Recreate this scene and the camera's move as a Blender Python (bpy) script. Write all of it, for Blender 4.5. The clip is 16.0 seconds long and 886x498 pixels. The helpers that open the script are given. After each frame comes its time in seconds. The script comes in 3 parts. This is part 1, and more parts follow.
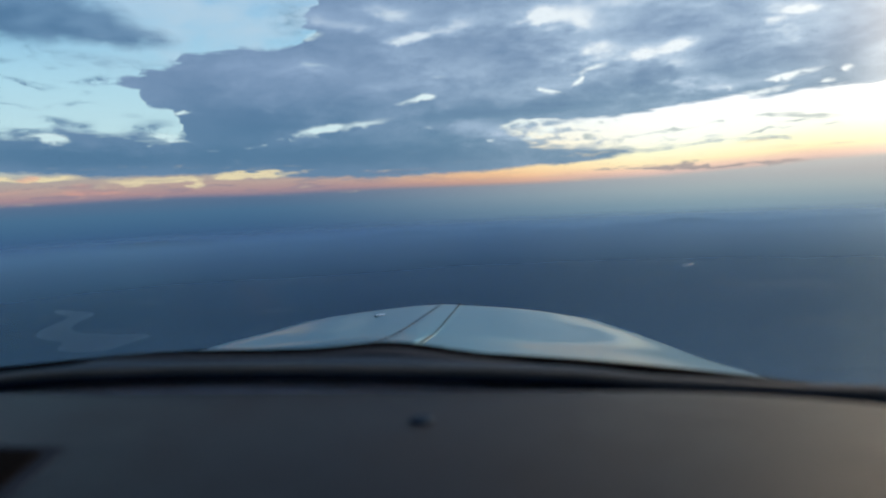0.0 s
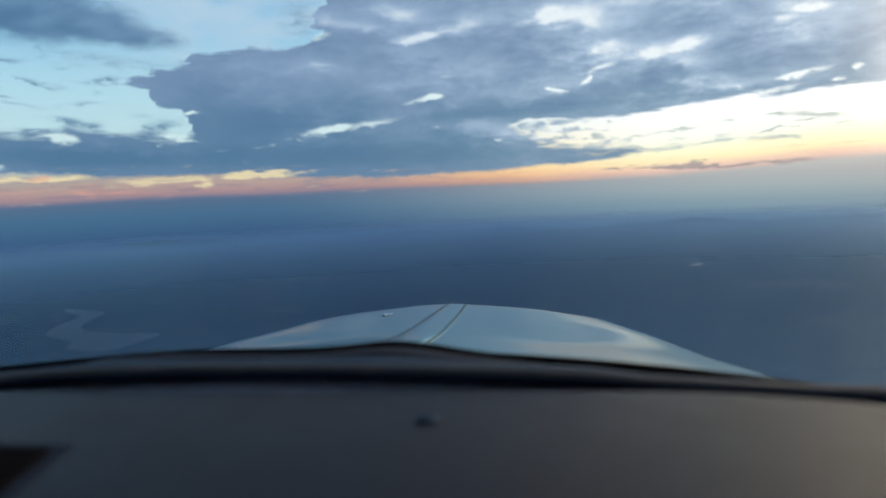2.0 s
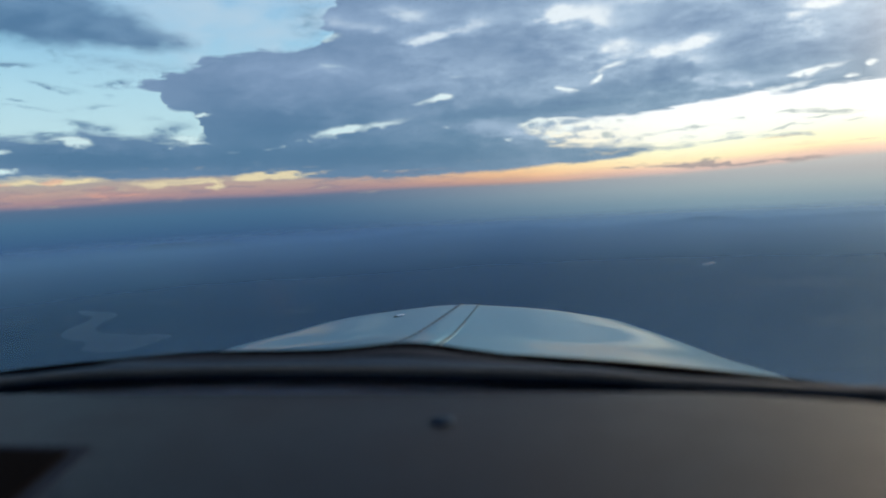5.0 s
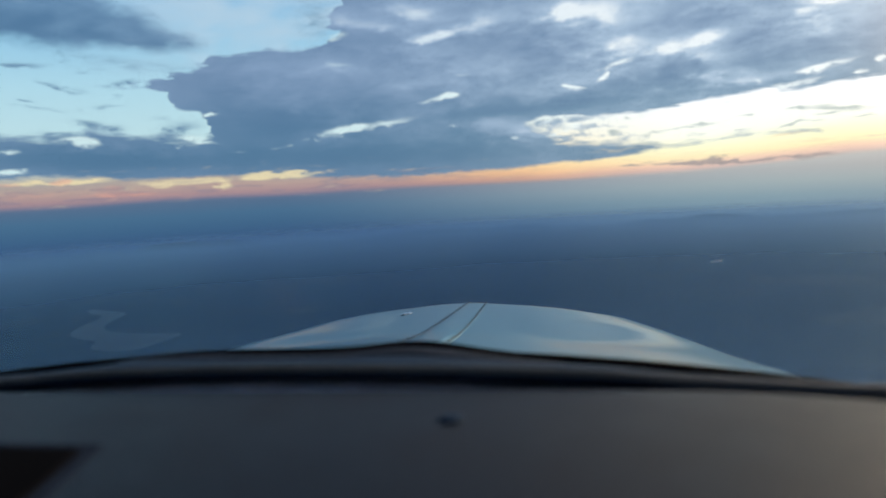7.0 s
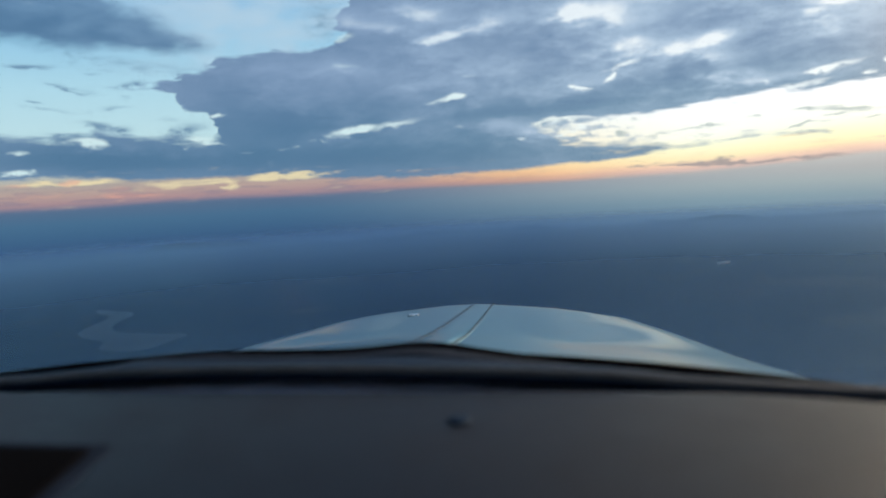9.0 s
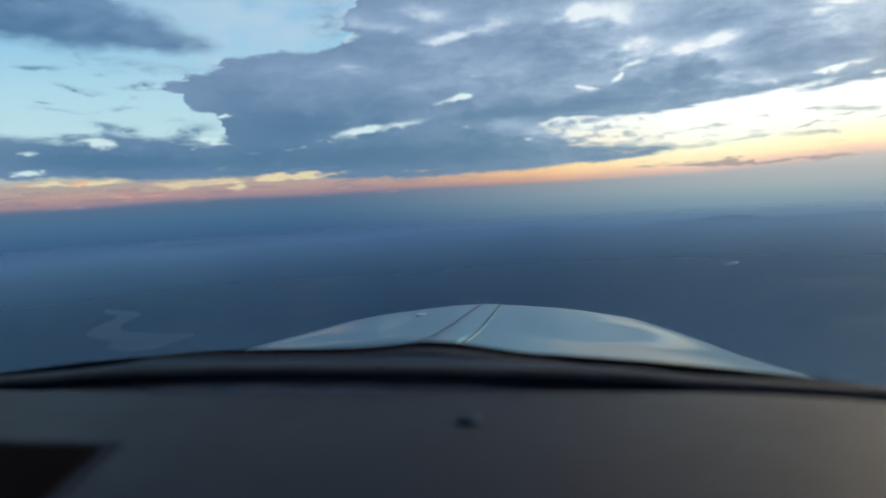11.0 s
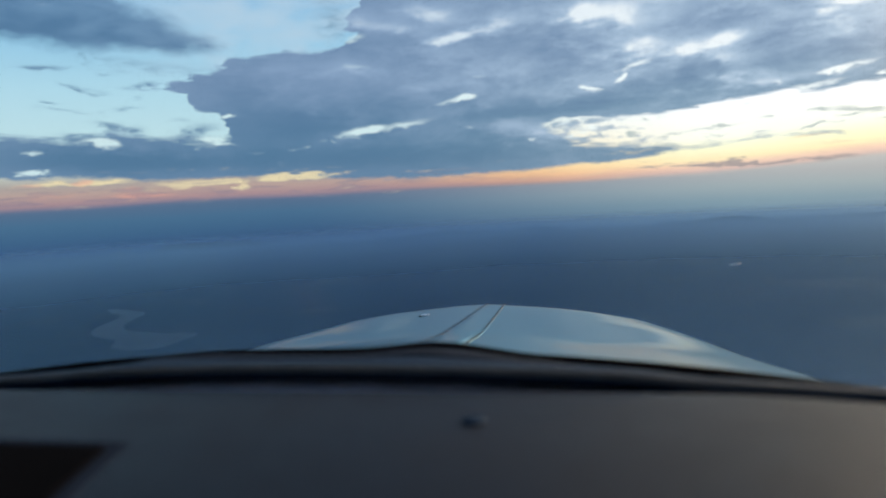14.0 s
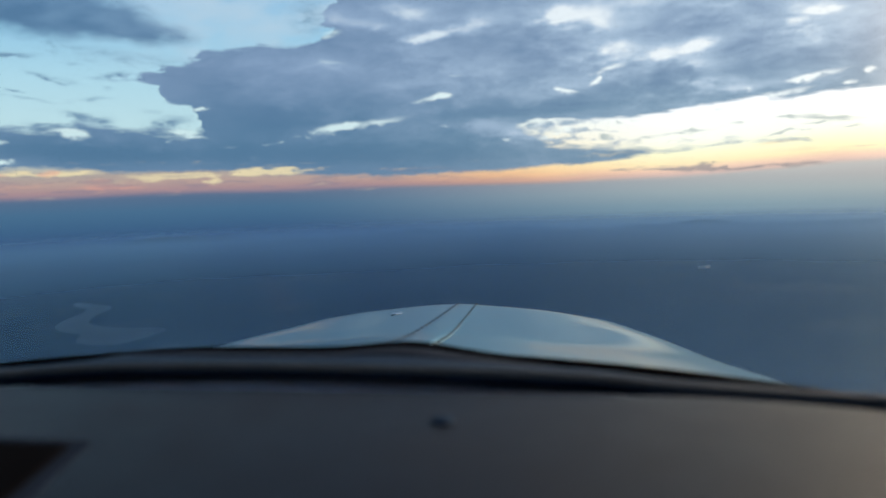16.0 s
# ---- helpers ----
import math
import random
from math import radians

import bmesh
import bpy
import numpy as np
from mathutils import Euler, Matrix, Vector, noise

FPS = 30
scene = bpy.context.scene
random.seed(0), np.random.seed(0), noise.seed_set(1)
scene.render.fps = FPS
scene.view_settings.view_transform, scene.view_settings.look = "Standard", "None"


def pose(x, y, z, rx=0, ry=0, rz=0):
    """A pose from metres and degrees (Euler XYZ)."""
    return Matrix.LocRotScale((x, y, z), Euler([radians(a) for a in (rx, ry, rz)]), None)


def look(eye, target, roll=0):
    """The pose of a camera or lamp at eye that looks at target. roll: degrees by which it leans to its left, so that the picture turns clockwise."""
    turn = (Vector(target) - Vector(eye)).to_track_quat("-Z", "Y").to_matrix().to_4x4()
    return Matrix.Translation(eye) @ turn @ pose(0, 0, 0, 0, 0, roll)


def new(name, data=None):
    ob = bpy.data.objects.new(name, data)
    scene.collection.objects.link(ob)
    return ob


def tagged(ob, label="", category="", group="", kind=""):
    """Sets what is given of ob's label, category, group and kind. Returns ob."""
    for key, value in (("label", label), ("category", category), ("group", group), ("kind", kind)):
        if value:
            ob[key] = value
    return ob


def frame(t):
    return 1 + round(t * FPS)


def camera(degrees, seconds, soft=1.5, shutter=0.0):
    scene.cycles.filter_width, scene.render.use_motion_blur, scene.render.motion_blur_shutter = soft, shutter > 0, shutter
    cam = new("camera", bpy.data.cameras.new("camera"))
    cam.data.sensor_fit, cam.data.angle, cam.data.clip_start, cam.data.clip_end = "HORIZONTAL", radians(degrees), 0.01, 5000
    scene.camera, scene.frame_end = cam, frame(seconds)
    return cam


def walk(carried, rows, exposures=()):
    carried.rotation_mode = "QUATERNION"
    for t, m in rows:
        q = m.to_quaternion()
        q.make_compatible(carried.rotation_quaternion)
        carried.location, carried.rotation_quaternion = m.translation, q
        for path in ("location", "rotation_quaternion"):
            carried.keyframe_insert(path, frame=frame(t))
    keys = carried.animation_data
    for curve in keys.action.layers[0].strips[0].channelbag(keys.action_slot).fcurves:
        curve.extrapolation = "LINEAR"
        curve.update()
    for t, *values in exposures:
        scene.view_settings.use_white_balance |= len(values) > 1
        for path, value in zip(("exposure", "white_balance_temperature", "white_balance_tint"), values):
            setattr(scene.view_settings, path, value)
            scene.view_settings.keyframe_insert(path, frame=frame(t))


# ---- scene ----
# ---- camera ----
cam = camera(66, 16.0, soft=1.3)
cam.data.dof.use_dof = True
cam.data.dof.focus_distance = 2.8
cam.data.dof.aperture_fstop = cam.data.lens / 9.2
ALT = 300.0
ROWS = [
    (0, 0.0030, 0.0001, -0.0009, -2.08, -4.59, -2.78), (0.5, 0.0032, 0.0, -0.0001, -1.91, -4.57, -2.62),
    (1, 0.0039, 0.0, -0.0010, -1.72, -4.61, -2.80), (1.5, 0.0041, 0.0, -0.0008, -1.56, -4.50, -2.76),
    (2, 0.0042, 0.0001, -0.0009, -1.42, -4.60, -2.80), (2.5, 0.0042, 0.0, -0.0008, -1.30, -4.56, -3.08),
    (3, 0.0038, -0.0001, 0.0002, -1.13, -4.57, -2.93), (3.5, 0.0045, 0.0, -0.0004, -0.93, -4.65, -3.17),
    (4, 0.0035, 0.0, -0.0001, -0.79, -4.54, -3.17), (6.5, 0.0011, 0.0, 0.0004, -0.09, -4.54, -3.38),
    (7, 0.0007, 0.0, 0.0002, 0.05, -4.63, -3.39), (7.5, 0.0010, 0.0001, -0.0005, 0.15, -4.56, -3.45),
    (8, -0.0001, -0.0001, 0.0007, 0.24, -4.60, -3.41), (8.5, 0.0005, -0.0001, 0.0003, 0.44, -4.62, -3.54),
    (9, -0.0003, 0.0, 0.0006, 0.58, -4.52, -3.37), (11.5, -0.0026, 0.0, -0.0002, 1.30, -4.46, -3.44),
    (12, -0.0025, 0.0, 0.0, 1.44, -4.54, -3.47), (12.5, -0.0034, 0.0, -0.0008, 1.43, -4.46, -3.42),
    (13, -0.0045, -0.0001, 0.0007, 1.34, -4.46, -3.29), (13.5, -0.0037, 0.0, -0.0001, 1.39, -4.53, -3.42),
    (14, -0.0039, 0.0, 0.0003, 1.40, -4.43, -3.26), (14.5, -0.0045, 0.0, 0.0006, 1.33, -4.55, -3.34),
    (15, -0.0041, 0.0, -0.0001, 1.35, -4.46, -3.45), (15.5, -0.0046, -0.0002, 0.0013, 1.34, -4.57, -3.24),
    (15.8, -0.0044, -0.0002, 0.0013, 1.30, -4.57, -3.2), (15.9, -0.0040, -0.0001, 0.0013, 0.2, -4.6, -2.7),
    (16, -0.0034, 0.0, 0.0014, -0.84, -4.65, -2.11),
]
walk(cam, [(t, pose(x, y, ALT + z, 90 + pitch, 0, yaw) @ pose(0, 0, 0, 0, 0, roll)) for t, x, y, z, yaw, pitch, roll in ROWS],
     exposures=[(0, 0.13, 6320, 10), (16, 0.13, 6320, 10)])


# ---- node arithmetic ----
class Num:
    """A number in a node tree, with the usual operators."""

    def __init__(self, tree, socket):
        self.tree, self.socket = tree, socket

    def op(self, kind, *others):
        node = self.tree.nodes.new("ShaderNodeMath")
        node.operation = kind
        for slot, value in zip(node.inputs, (self, *others)):
            if isinstance(value, Num):
                self.tree.links.new(value.socket, slot)
            else:
                slot.default_value = value
        return Num(self.tree, node.outputs[0])

    def __add__(self, o): return self.op("ADD", o)
    def __sub__(self, o): return self.op("SUBTRACT", o)
    def __mul__(self, o): return self.op("MULTIPLY", o)
    def __truediv__(self, o): return self.op("DIVIDE", o)

    def step(self, lo, hi, a=0.0, b=1.0):
        node = self.tree.nodes.new("ShaderNodeMapRange")
        node.interpolation_type = "SMOOTHSTEP"
        self.tree.links.new(self.socket, node.inputs["Value"])
        for key, value in (("From Min", lo), ("From Max", hi), ("To Min", a), ("To Max", b)):
            node.inputs[key].default_value = value
        return Num(self.tree, node.outputs["Result"])


def srgb(*rgb):
    """Linear colour of an 8-bit one."""
    return tuple((c / 12.92 if c <= 0.04045 else ((c + 0.055) / 1.055) ** 2.4) for c in (v / 255 for v in rgb)) + (1,)


def mix(tree, factor, a, b):
    node = tree.nodes.new("ShaderNodeMix")
    node.data_type = "RGBA"
    for slot, value in ((node.inputs[0], factor), (node.inputs[6], a), (node.inputs[7], b)):
        if isinstance(value, Num):
            tree.links.new(value.socket, slot)
        elif isinstance(value, bpy.types.NodeSocket):
            tree.links.new(value, slot)
        else:
            slot.default_value = value
    return node.outputs[2]


def ramp(tree, value, stops):
    node = tree.nodes.new("ShaderNodeValToRGB")
    lo, hi = stops[0][0], stops[-1][0]
    tree.links.new(((value - lo) / (hi - lo)).socket, node.inputs[0])
    marks = node.color_ramp.elements
    while len(marks) < len(stops):
        marks.new(0.5)
    for mark, (at, colour) in zip(marks, stops):
        mark.position, mark.color = (at - lo) / (hi - lo), srgb(*colour)
    return node.outputs[0]


def turbulence(tree, vector, scale, detail=6, rough=0.55, distortion=0.0):
    node = tree.nodes.new("ShaderNodeTexNoise")
    node.inputs["Scale"].default_value, node.inputs["Detail"].default_value = scale, detail
    node.inputs["Roughness"].default_value, node.inputs["Distortion"].default_value = rough, distortion
    if vector is not None:
        tree.links.new(vector, node.inputs["Vector"])
    return Num(tree, node.outputs["Fac"])


# ---- world: evening sky with broken cloud over a hazy horizon ----
SUN_AZ, SUN_EL = 63.0, 4.0
world = bpy.data.worlds.new("evening_sky")
scene.world = world
world.use_nodes = True
wt = world.node_tree
wt.nodes.clear()
coord = wt.nodes.new("ShaderNodeTexCoord")
axes = wt.nodes.new("ShaderNodeSeparateXYZ")
wt.links.new(coord.outputs["Generated"], axes.inputs[0])
dx, dy, dz = (Num(wt, axes.outputs[i]) for i in range(3))
az = dx.op("ARCTAN2", dy) * 57.29578
el = dz.op("ARCSINE") * 57.29578


def squeezed(k):
    """The sky's direction with its height stretched, for clouds drawn out along the horizon."""
    node = wt.nodes.new("ShaderNodeVectorMath")
    node.operation = "MULTIPLY"
    node.inputs[1].default_value = (1, 1, k)
    wt.links.new(coord.outputs["Generated"], node.inputs[0])
    return node.outputs[0]


puff = turbulence(wt, squeezed(2.2), 8.0, 5, 0.52, 0.2)
mottle = turbulence(wt, squeezed(2.4), 17.0, 5, 0.5, 0.3)
fine = turbulence(wt, squeezed(2.6), 46.0, 3, 0.5, 0.2)
band = turbulence(wt, squeezed(9.0), 7.0, 6, 0.6, 0.3)
shred = turbulence(wt, squeezed(9.0), 16.0, 6, 0.6, 0.4)
np_, nm, nf, nb = ((n - 0.5) * 3.0 for n in (puff, mottle, fine, band))
rough_edge = nm * 0.35 + nf * 0.28 + (shred - 0.5) * 1.7
naz = az + nm * 0.9 + nf * 0.7
nel = el + nf * 0.26 + nm * 0.12
paz = az + nm * 0.35 + nf * 0.45


def profile(points, plain=False):
    """A height above the horizon along the azimuth, in degrees."""
    node = wt.nodes.new("ShaderNodeValToRGB")
    lo, hi = points[0][0], points[-1][0]
    wt.links.new((((az if plain else paz) - lo) / (hi - lo)).socket, node.inputs[0])
    marks = node.color_ramp.elements
    while len(marks) < len(points):
        marks.new(0.5)
    for mark, (at, up) in zip(marks, points):
        mark.position, mark.color = (at - lo) / (hi - lo), ((up + 5) / 30,) * 3 + (1,)
    split = wt.nodes.new("ShaderNodeSeparateColor")
    wt.links.new(node.outputs[0], split.inputs[0])
    return Num(wt, split.outputs[0]) * 30.0 - 5.0


def oval_group():
    """A node group: a soft oval round a direction, in degrees."""
    tree = bpy.data.node_groups.new("soft_oval", "ShaderNodeTree")
    for name in ("azimuth", "height", "plain_azimuth", "caz", "cel", "saz", "sel", "lean", "weight"):
        tree.interface.new_socket(name, in_out="INPUT", socket_type="NodeSocketFloat")
    tree.interface.new_socket("oval", in_out="OUTPUT", socket_type="NodeSocketFloat")
    a, e, plain, caz, cel, saz, sel, lean, weight = (Num(tree, o) for o in tree.nodes.new("NodeGroupInput").outputs[:9])
    a = (a - caz) / saz
    e = (e - cel - (plain - caz) * lean) / sel
    tree.links.new((((a * a + e * e) * -1.0).op("EXPONENT") * weight).socket, tree.nodes.new("NodeGroupOutput").inputs[0])
    return tree


OVAL = oval_group()


def blob(*row):
    node = wt.nodes.new("ShaderNodeGroup")
    node.node_tree = OVAL
    for slot, value in zip(node.inputs, (naz, nel, az)):
        wt.links.new(value.socket, slot)
    for slot, value in zip(node.inputs[3:], row):
        slot.default_value = value
    return Num(wt, node.outputs[0])


def blobs(rows):
    total = blob(*rows[0])
    for row in rows[1:]:
        total = total + blob(*row)
    return total


HORIZON = [(-35.4, 0.70), (-32.7, 0.73), (-29.3, 0.72), (-25.5, 0.79), (-21.6, 0.86), (-17.4, 0.84), (-12.9, 0.77), (-8.4, 0.79), (-3.7, 0.80), (1.0, 0.76), (5.7, 0.71), (10.4, 0.66), (14.9, 0.74), (19.2, 0.73), (23.3, 0.88), (27.2, 1.07), (30.8, 1.32), (33.1, 1.36), (35.4, 1.43)]
DECK_TOP = [(-24.2, 9.26), (-23.1, 9.44), (-21.9, 9.81), (-20.8, 10.11), (-20.3, 10.65), (-19.1, 10.74), (-18.1, 10.91), (-17.7, 11.50), (-17.1, 11.71), (-15.9, 11.67), (-15.2, 11.88), (-13.8, 12.04), (-12.5, 12.12), (-11.2, 12.14), (-9.9, 12.29), (-9.1, 12.57), (-8.5, 13.24), (-7.9, 14.33), (-7.2, 15.57), (-6.4, 18.57)]
DECK_FOOT = [(-24.2, 9.51), (-23.1, 9.39), (-21.8, 9.19), (-21.2, 8.98), (-20.8, 8.27), (-20.5, 7.80), (-19.8, 7.53), (-18.9, 7.43), (-18.5, 7.12), (-18.2, 5.99), (-17.7, 4.65), (-8.1, 4.25), (5.9, 4.83), (9.0, 5.76), (13.3, 5.51), (16.4, 5.47), (19.4, 5.76), (21.4, 5.99), (23.4, 6.15), (25.4, 6.23), (27.8, 6.06), (29.1, 6.23), (30.8, 6.28), (33.1, 6.31), (35.4, 6.35)]
LOW_TOP = [(-34.8, 5.96), (-32.3, 5.84), (-30.2, 5.78), (-28.1, 5.84), (-27.0, 5.91), (-26.1, 6.14), (-25.1, 6.05), (-23.1, 5.89), (-21.7, 5.77), (-20.9, 5.58), (-19.7, 5.33), (-18.7, 5.21), (-18.1, 5.81), (-17.3, 6.49), (3.7, 6.45), (7.4, 5.38), (9.8, 4.01), (12.8, 3.53), (18.4, 3.00), (21.3, 2.85), (23.0, 3.02), (24.0, 3.27), (27.2, 3.14), (29.0, 2.97), (30.1, 2.10)]
LOW_FOOT = [(-35.1, 2.92), (-32.6, 2.78), (-29.1, 2.73), (-25.8, 2.63), (-24.8, 2.37), (-21.8, 2.41), (-19.4, 2.42), (-15.9, 2.30), (-12.0, 1.96), (-8.3, 1.72), (-3.6, 1.64), (1.1, 1.60), (5.8, 1.69), (8.1, 1.78), (10.4, 1.95), (12.7, 1.98), (14.9, 2.14), (17.1, 2.39), (19.3, 2.50), (21.3, 2.68), (23.0, 2.89), (24.0, 3.06), (27.2, 2.98), (29.0, 2.93), (30.1, 2.67)]
BANK_TOP = [(-33.8, 16.77), (-27.1, 16.37), (-25.4, 15.22), (-24.3, 14.90), (-23.1, 14.57), (-21.8, 13.83), (-20.5, 13.31), (-18.9, 12.73), (-17.6, 12.29), (-15.6, 11.63)]
BANK_FOOT = [(-34.2, 12.24), (-31.7, 12.13), (-30.0, 12.07), (-28.2, 12.01), (-26.4, 12.01), (-24.5, 11.92), (-22.2, 11.69), (-20.6, 11.68), (-19.0, 11.95), (-17.6, 12.21), (-15.5, 12.47)]
WISPS = [
    (-30.6, 10.68, 1.25, 0.15, 0.01, 1.1), (-28.1, 11.47, 0.24, 0.43, -0.29, 0.6), (-26.8, 10.27, 0.48, 0.12, -0.03, 0.6), (-28.9, 9.42, 0.55, 0.12, -0.32, 0.7),
    (-28.3, 9.16, 0.32, 0.12, -0.09, 0.9), (-27.2, 8.98, 0.66, 0.20, -0.10, 0.5), (-23.9, 9.67, 0.79, 0.16, 0.13, 1.2), (-30.2, 8.34, 0.49, 0.10, -0.04, 0.7),
    (-29.4, 7.72, 1.19, 0.10, -0.20, 0.45), (-25.6, 7.87, 1.16, 0.14, 0.13, 0.6), (-24.1, 8.77, 0.35, 0.11, 0.00, 0.55), (-26.5, 6.68, 1.12, 0.20, -0.12, 1.1),
    (-24.9, 6.29, 0.54, 0.17, -0.12, 1),
]
WISPS_MORE = [
    (-28.8, 6.01, 1.31, 0.12, 0.01, 0.9), (-20.2, 6.30, 1.26, 0.39, 0.08, 0.85), (-21.6, 7.01, 0.81, 0.13, -0.01, 0.4), (-22.7, 10.83, 3.63, 0.37, -0.02, 0.42),
    (-18.7, 10.45, 1.67, 0.25, -0.10, 0.4), (-25.7, 11.36, 2.29, 0.28, -0.03, 0.35), (-9.2, 14.52, 1.50, 1.41, -0.30, 0.5),
]
BARS = [
    (24.2, 4.52, 0.78, 0.10, 0.06, 0.6), (27.5, 4.71, 1.24, 0.13, 0.00, 0.9), (30.8, 4.47, 1.63, 0.18, -0.15, 0.8), (30.0, 4.20, 0.77, 0.12, 0.00, 0.8),
    (27.0, 3.53, 1.48, 0.12, 0.14, 0.8), (29.3, 3.75, 0.92, 0.10, 0.12, 0.7), (31.7, 3.70, 0.94, 0.10, -0.04, 0.6), (20.6, 4.13, 1.71, 0.17, 0.04, 0.8),
    (17.8, 3.85, 0.94, 0.15, 0.04, 0.6), (20.4, 3.46, 1.72, 0.10, 0.02, 0.5), (22.8, 5.71, 0.36, 0.10, -0.10, 0.7), (15.5, 5.15, 0.43, 0.12, -0.09, 0.7),
    (16.8, 5.26, 0.39, 0.09, -0.09, 0.5), (14.8, 4.09, 0.70, 0.40, -0.29, 0.7),
]
BARS_LOW = [
    (32.2, 2.31, 1.53, 0.12, -0.07, 0.55), (15.8, 1.41, 1.30, 0.14, -0.07, 0.5), (19.2, 1.30, 2.49, 0.20, -0.03, 1.1), (22.4, 1.38, 0.88, 0.26, -0.07, 1.2),
    (24.1, 1.13, 2.32, 0.17, 0.01, 0.7), (27.9, 1.22, 2.52, 0.14, 0.02, 0.75), (31.1, 1.33, 1.70, 0.12, 0.01, 0.5), (15.4, 1.89, 1.13, 0.14, -0.17, 0.4),
]
GAPS = [
    (-7.1, 5.72, 1.26, 0.34, 0.07, 1.5), (-3.8, 6.15, 2.08, 0.25, 0.14, 0.8), (1.3, 8.01, 0.80, 0.29, 0.03, 1.3), (0.1, 7.76, 1.42, 0.20, 0.18, 0.8),
    (-7.5, 10.84, 1.27, 0.22, -0.13, 0.42), (2.5, 9.51, 0.51, 0.15, -0.06, 0.5), (11.4, 7.95, 0.67, 0.19, -0.29, 1.2), (14.0, 8.59, 0.32, 0.30, 0.58, 1.3),
    (14.9, 9.46, 1.23, 0.21, 0.24, 0.9), (28.7, 7.34, 0.72, 0.26, 0.03, 1.2), (30.2, 7.65, 1.38, 0.23, 0.13, 0.8), (31.9, 6.83, 0.54, 0.17, -0.03, 0.9),
    (32.9, 7.59, 0.65, 0.19, 0.08, 0.9), (26.7, 6.44, 1.18, 0.20, -0.01, 0.85), (28.4, 6.60, 1.08, 0.24, 0.09, 0.7),
]
GAPS_MORE = [
    (25.4, 7.17, 0.27, 0.20, 0.20, 0.7), (9.2, 5.38, 0.78, 0.16, 0.12, 0.7), (9.8, 4.28, 1.01, 0.20, 0.13, 0.8), (11.1, 4.83, 0.90, 0.27, 0.02, 0.9),
    (6.2, 4.22, 0.60, 0.13, -0.12, 0.7), (1.3, 5.59, 0.42, 0.14, -0.06, 0.5), (-27.0, 5.29, 0.89, 0.37, -0.07, 1.35), (-27.8, 5.59, 1.26, 0.16, 0.04, 0.7),
    (-32.0, 4.70, 0.68, 0.16, -0.04, 0.9), (-20.5, 4.75, 0.38, 0.13, 0.18, 0.6), (-19.5, 5.50, 0.92, 0.20, -0.08, 1.1), (-18.4, 5.16, 0.92, 0.15, -0.14, 0.75),
    (-18.0, 7.24, 0.64, 0.13, 0.03, 1.2), (-16.2, 4.24, 0.61, 0.13, -0.04, 0.4), (-13.3, 4.40, 1.26, 0.14, 0.04, 0.4),
]
GAPS_LOW = [
    (-8.0, 12.97, 1.01, 0.28, 0.09, 0.8), (-12.0, 4.61, 0.41, 0.15, 0.06, 0.5), (-9.9, 4.97, 0.63, 0.18, -0.15, 0.45), (-31.6, 3.34, 1.03, 0.17, -0.03, 1.25),
    (14.5, 3.03, 1.76, 0.13, 0.03, 0.45), (17.6, 2.63, 1.11, 0.12, 0.03, 0.4),
]
LIT = [
    (4.6, 13.65, 2.04, 0.72, 0.11, 0.9), (1.0, 12.85, 2.25, 0.34, 0.12, 0.9), (-0.7, 14.45, 2.30, 0.76, -0.15, 0.45), (11.4, 13.73, 1.15, 0.75, -0.10, 0.8),
    (13.8, 13.05, 1.48, 1.08, -0.11, 0.7), (15.3, 10.79, 2.15, 0.93, -0.01, 0.65), (18.9, 10.29, 1.91, 0.58, 0.08, 0.8), (22.0, 10.71, 1.36, 0.53, 0.17, 1),
    (22.9, 7.81, 2.34, 0.41, -0.02, 0.5), (21.5, 9.22, 1.99, 0.66, -0.13, 0.5), (28.8, 11.35, 1.76, 0.83, 0.04, 0.4), (29.9, 11.92, 1.17, 0.30, 0.03, 1.2),
    (-3.3, 13.50, 2.30, 0.43, -0.14, 0.4), (-7.0, 14.05, 1.80, 0.93, -0.22, 0.3), (0.7, 11.13, 2.78, 0.87, -0.06, 0.3),
]
LIT_MORE = [
    (-10.4, 10.79, 5.02, 0.61, -0.01, 0.28), (4.6, 5.70, 2.78, 0.55, -0.07, 0.28), (7.8, 4.70, 2.76, 0.55, 0.03, 0.35), (24.2, 7.23, 2.67, 0.33, 0.04, 0.3),
    (9.2, 13.95, 2.70, 0.58, -0.01, 0.4),
]
DARK = [
    (20.6, 12.70, 3.18, 1.04, -0.20, 0.6), (18.6, 7.44, 5.29, 1.11, -0.01, 0.4), (7.7, 11.51, 3.14, 1.46, -0.28, 0.5), (27.3, 8.85, 4.59, 1.34, 0.01, 0.35),
    (-13.4, 6.60, 4.95, 1.33, -0.04, 0.5), (-6.3, 3.56, 12.19, 1.01, -0.03, 0.35), (-25.3, 3.92, 6.02, 0.67, -0.04, 0.4), (6.5, 6.49, 6.83, 0.45, 0.02, 0.4),
    (-17.1, 8.87, 2.59, 0.94, -0.02, 0.3), (11.5, 6.77, 3.99, 0.62, 0.01, 0.4), (13.5, 9.68, 1.77, 0.69, 0.19, 0.3),
]
